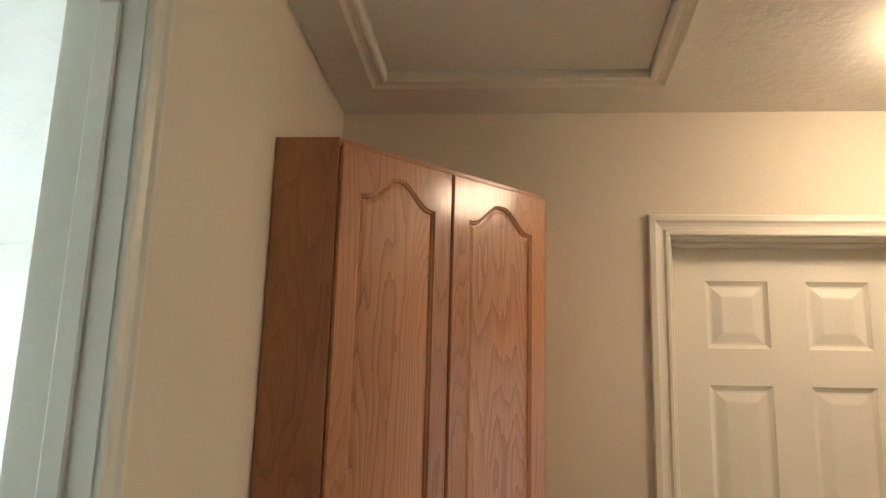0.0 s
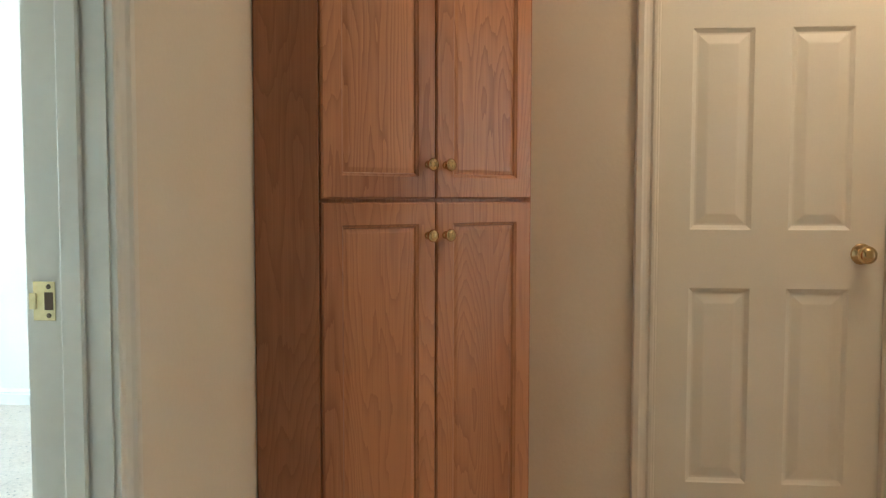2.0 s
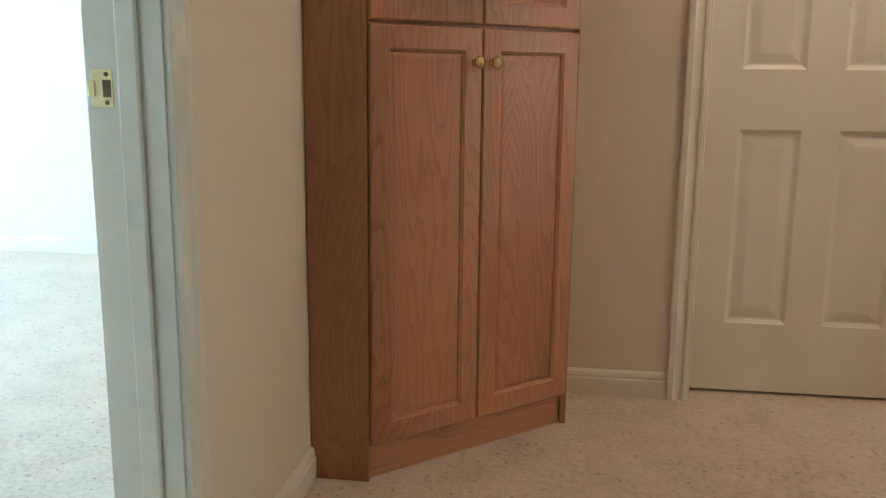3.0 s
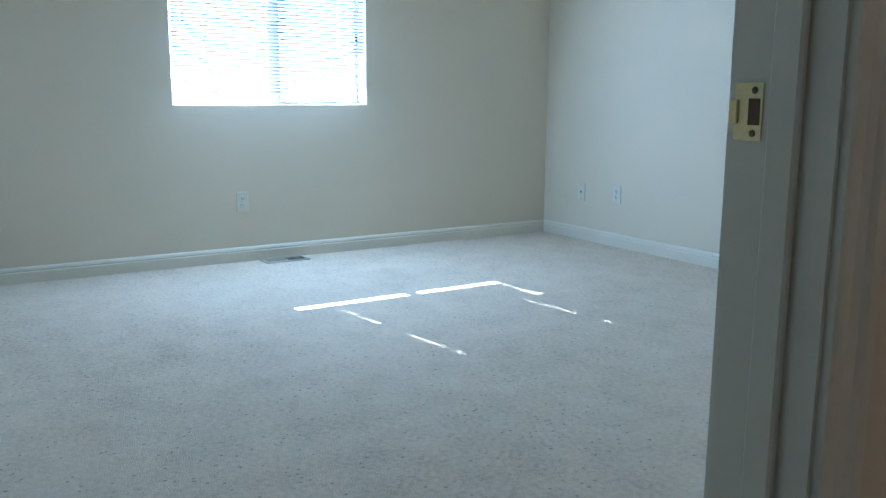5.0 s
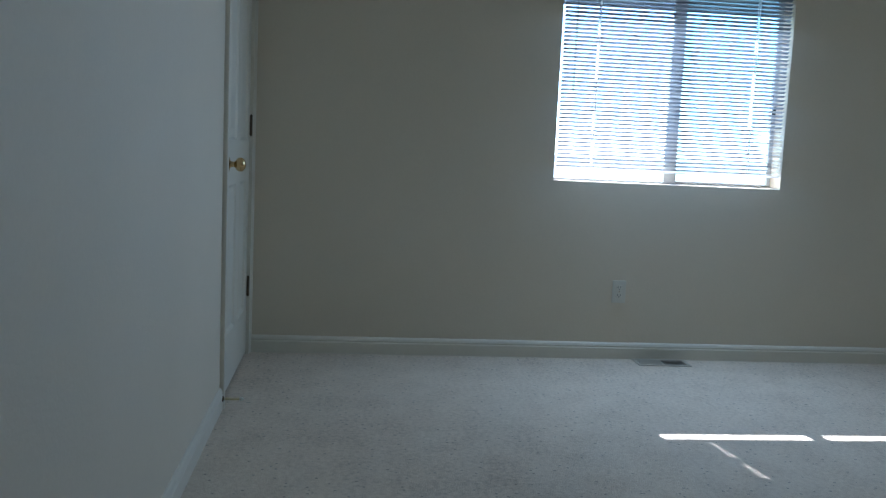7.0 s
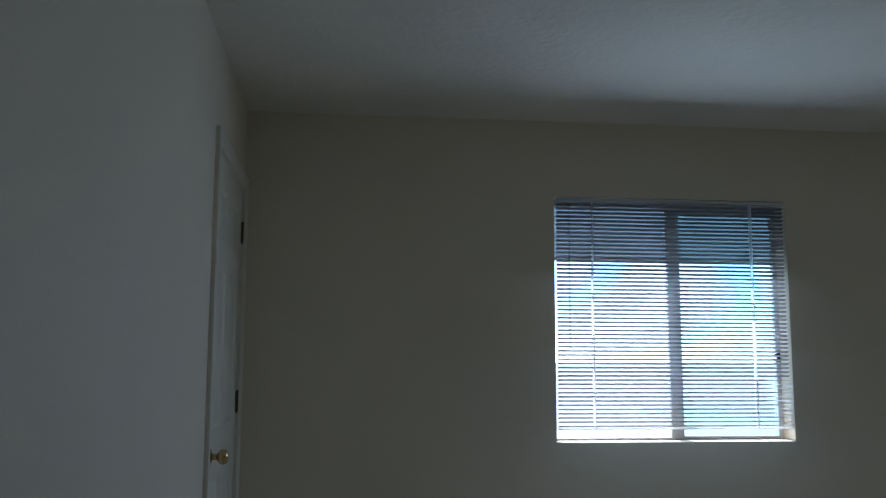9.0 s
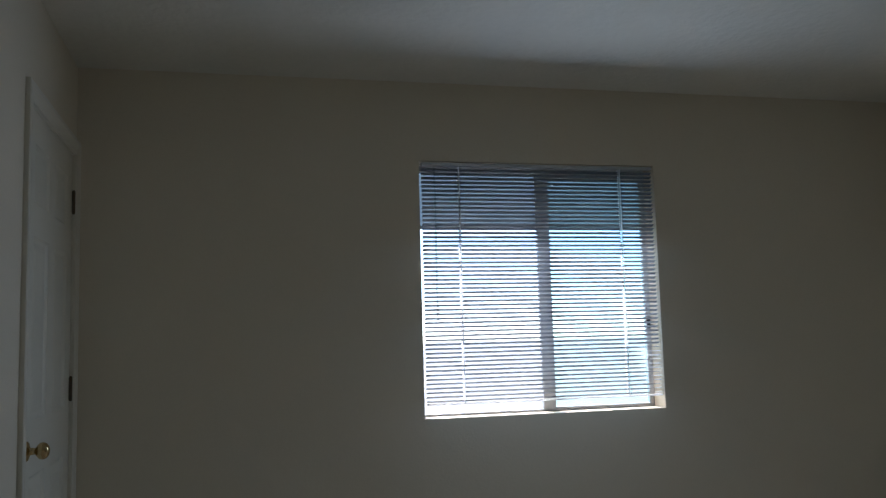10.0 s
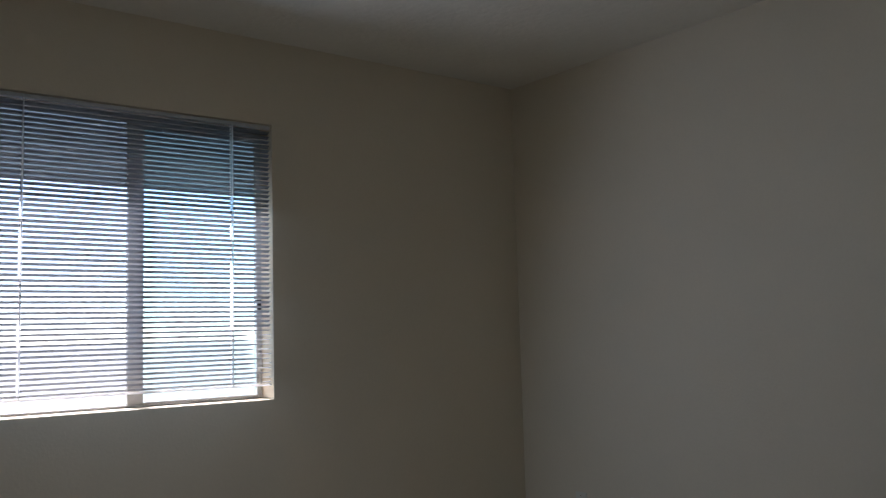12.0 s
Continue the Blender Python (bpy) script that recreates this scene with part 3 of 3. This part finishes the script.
part("latch", boxes((0.004, 0.018, -0.008, 0.008, -0.022, 0.022), (0.012, 0.02, -0.02, 0.0, 0.012, 0.02), bevel=0.002), SLOT, sash, "small dark sash latch", at=pose(fi + 0.0, ww - 0.018, 1.291 - WZ0))
for a, b, x, mat in ((0.016, ms + 0.02, fo + 0.018, GLASS), (ms + 0.05, ww - 0.02, fi - 0.010, GLASS_TEAL)):
    pane = part("pane", boxes((x, x + 0.004, a, b, 0.009, wh - 0.028)), mat, win, "clear window glass")
    pane.visible_shadow = False

blind = empty("window_blind", pose(W - 0.018, WY0, WZ0), "grey aluminium mini blind lowered, slats tilted nearly level", "window blind")
by0, by1 = 0.015, ww - 0.007
part("headrail", boxes((-0.0125, 0.0125, by0, by1, wh - 0.020, wh - 0.006), bevel=0.0015), VINYL, blind)
part("bottom_rail", boxes((-0.012, 0.012, by0, by1, 0.057, 0.066), bevel=0.003, segments=2), CORD, blind)
LADDERS = (1.892 - WY0, 2.698 - WY0)


def slat_mesh(left, right, reach, twist):
    """A crowned 25 mm slat. left, right: whether its cord slot lies open; reach, twist: how far in from the free end it is bent, and by how many degrees."""
    ys = [by0, LADDERS[0] - 0.006, LADDERS[0] + 0.006, LADDERS[1] - 0.006, LADDERS[1] + 0.006, by1]
    if twist:
        ys += [by1 - reach + 0.02 * k for k in range(int(reach / 0.02) + 1) if all(abs(by1 - reach + 0.02 * k - y) > 0.004 for y in ys)]
        ys.sort()
    us = [-0.0125, -0.0085, -0.0042, 0.0042, 0.0085, 0.0125]
    bm = bmesh.new()

    def point(u, y):
        f = min(1.0, max(0.0, (y - by1 + reach) / 0.10)) if twist else 0.0
        a, h = radians(twist) * f * f * (3 - 2 * f), 0.0022 * (1 - (u / 0.0125) ** 2)
        return bm.verts.new((u * math.cos(a) + h * math.sin(a), y, h * math.cos(a) - u * math.sin(a)))

    for y0, y1 in zip(ys, ys[1:]):
        mid = (y0 + y1) / 2
        slot = (left and abs(mid - LADDERS[0]) < 0.006) or (right and abs(mid - LADDERS[1]) < 0.006)
        for j in range(5):
            if slot and j in (1, 2, 3):
                continue
            bm.faces.new([point(*q) for q in ((us[j], y0), (us[j + 1], y0), (us[j + 1], y1), (us[j], y1))])
    bmesh.ops.remove_doubles(bm, verts=bm.verts, dist=1e-6)
    for f in bm.faces:
        f.smooth = True
    return mesh_of("slat", bm, SLAT)


PITCH, TILT, LIFT = 0.0196, 22.5, 0.073
count = int((wh - 0.030 - LIFT) / PITCH) + 1
slats = {}
for k in range(count):
    # open slots and bends are added to shape sun dashes and a carpet patch
    left = k in range(1, 7) or k in range(9, 14) or k in range(22, 31) or k in range(33, 37)
    right = k in range(12, 26) or k in range(31, 34) or k > 36
    reach = 0.10 + 0.05 * k / 11 if k < 12 else 0.0
    bend = (32.0 if k % 3 != 2 else 14.0) + random.uniform(-1.5, 1.5) if reach else 0.0
    key = (left, right, round(reach, 3), round(bend, 1))
    slats[key] = slats.get(key) or slat_mesh(*key)
    part("slat", slats[key], None, blind, at=pose(0, 0, LIFT + k * PITCH, 0, -TILT + random.uniform(-0.7, 0.7), 0))
for y in LADDERS:
    part("ladder_cord", boxes((0.0118, 0.0128, y - 0.0026, y + 0.0026, 0.062, wh - 0.02), (-0.0128, -0.0118, y - 0.0028, y + 0.0028, 0.062, wh - 0.02), (-0.0007, 0.0007, y - 0.0007, y + 0.0007, 0.062, wh - 0.02)), CORD, blind)
wand = lathe([(0.001, 0.0), (0.0042, -0.004), (0.0038, -0.02), (0.0038, -0.62), (0.0048, -0.64), (0.0048, -0.70), (0.001, -0.705)], 6, "Z")
part("tilt_wand", wand, GLASS, blind, "slim clear plastic tilt wand", at=pose(0.0125, 1.775 - WY0, wh - 0.03))


# ---- wall plates ----
def plate(name, m, label, category, kind):
    p = empty(name, m, label, category, "wall outlets" if kind == "outlet" else "")
    part("cover", boxes((-0.035, 0.035, -0.0055, 0.0, -0.057, 0.057), bevel=0.0025, segments=2), PLATE, p)
    if kind == "outlet":
        for z in (-0.0195, 0.0195):
            r = part("receptacle", boxes((-0.0165, 0.0165, -0.0075, -0.005, z - 0.0135, z + 0.0135), bevel=0.002), PLATE, p)
            for s in (-0.0065, 0.0065):
                # solid black boxes; the holes' shade is put into their colour
                part("slot", boxes((s - 0.0014, s + 0.0014, -0.0079, -0.007, z - 0.001, z + 0.008)), SLOT, r)
            part("ground_hole", boxes((-0.0025, 0.0025, -0.0079, -0.007, z - 0.009, z - 0.0045)), SLOT, r)
        part("screw", lathe([(0.003, -0.005), (0.0028, -0.0062), (0.001, -0.0064)], 10), BRASS, p)
    else:
        part("socket", lathe([(0.0085, -0.005), (0.0085, -0.010), (0.005, -0.0105), (0.0045, -0.016), (0.001, -0.0162)], 14), BRASS_DULL, p)
        for z in (-0.042, 0.042):
            part("screw", lathe([(0.003, -0.005), (0.0028, -0.0062), (0.001, -0.0064)], 10), BRASS, p, at=pose(0, 0, z))
    return p


plate("wall_outlet", pose(W, 2.072, 0.345, 0, 0, 90), "ivory duplex wall outlet on the window wall", "outlet", "outlet")
plate("wall_outlet", pose(-3.593, YR, 0.335, 0, 0, 0), "ivory duplex wall outlet above the baseboard", "outlet", "outlet")
plate("cable_jack", pose(-3.93, YR, 0.32, 0, 0, 0), "ivory cable jack plate with small brass socket", "jack", "jack")
plate("wall_outlet", pose(-1.39, YL, 0.355, 0, 0, 180), "ivory duplex wall outlet on the closet wall", "outlet", "outlet")

# ---- floor register ----
reg = empty("floor_register", pose(W + 0.085, 2.29, 0), "tan metal floor register with louvres, set in carpet", "floor register")
part("frame", boxes((-0.062, -0.045, -0.135, 0.135, 0.0, 0.006), (0.045, 0.062, -0.135, 0.135, 0.0, 0.006), (-0.045, 0.045, -0.135, -0.118, 0.0, 0.006), (-0.045, 0.045, 0.118, 0.135, 0.0, 0.006), (-0.045, 0.045, -0.006, 0.006, 0.0, 0.006), bevel=0.0015), VENT, reg)
# flat sheet below the louvres, the duct's darkness put into its colour
part("duct", boxes((-0.045, 0.045, -0.118, 0.118, 0.0005, 0.0015)), SLOT, reg, "flat black sheet standing for the unlit duct")
lm = mesh_of("louvre", boxes((-0.044, 0.044, -0.0008, 0.0008, -0.004, 0.004)), VENT)
for k in range(18):
    y = -0.110 + k * 0.2200 / 17
    if abs(y) > 0.010:
        part("louvre", lm, None, reg, at=pose(0, y, 0.0052, -40 if y < 0 else 40, 0, 0))

# ---- spring door stop on the closet wall's baseboard ----
bumper = empty("door_stop_spring", pose(-3.37, YL + 0.0135, 0.045, 0, 0, 180), "brass spring door stop with rubber tip on the baseboard", "door stop")
part("base", lathe([(0.001, 0.0), (0.011, 0.0), (0.011, -0.003), (0.006, -0.006), (0.001, -0.0062)], 14), DARKENED_BRASS, bumper)
coil = bpy.data.curves.new("spring", "CURVE")
coil.dimensions, coil.bevel_depth, coil.bevel_resolution = "3D", 0.0009, 1
sp = coil.splines.new("POLY")
sp.points.add(159)
for k, q in enumerate(sp.points):
    a = k * 2 * math.pi / 8
    q.co = (0.0048 * math.cos(a), -0.005 - 0.062 * k / 159, 0.0048 * math.sin(a), 1)
coil.materials.append(BRASS_DULL)
spring = new("spring", coil)
spring.parent = bumper
part("rubber_tip", lathe([(0.001, -0.064), (0.0065, -0.064), (0.007, -0.074), (0.004, -0.078), (0.001, -0.0785)], 14), PLATE, bumper)

# ---- outside ----
bm = bmesh.new()
bmesh.ops.create_grid(bm, x_segments=20, y_segments=20, size=1500)
tagged(part("ground", bm, EARTH, at=pose(0, 0, -0.5)), "pale dry open ground outside", "ground", kind="structure")
shade = empty("outdoor_shade", pose(W - 0.164, (WY0 + WY1) / 2, 1.771), "grey weathered canvas shade hung outside over the window top", "awning")
part("canvas", boxes((-0.007, -0.003, -0.95, 0.95, 0.0, 0.45), bevel=0.001), CANVAS, shade)
part("hem_bar", boxes((-0.011, -0.001, -0.95, 0.95, -0.004, 0.012), bevel=0.002), FASCIA, shade)
part("head_rail", boxes((-0.03, 0.0, -0.97, 0.97, 0.45, 0.49), bevel=0.004), FASCIA, shade)
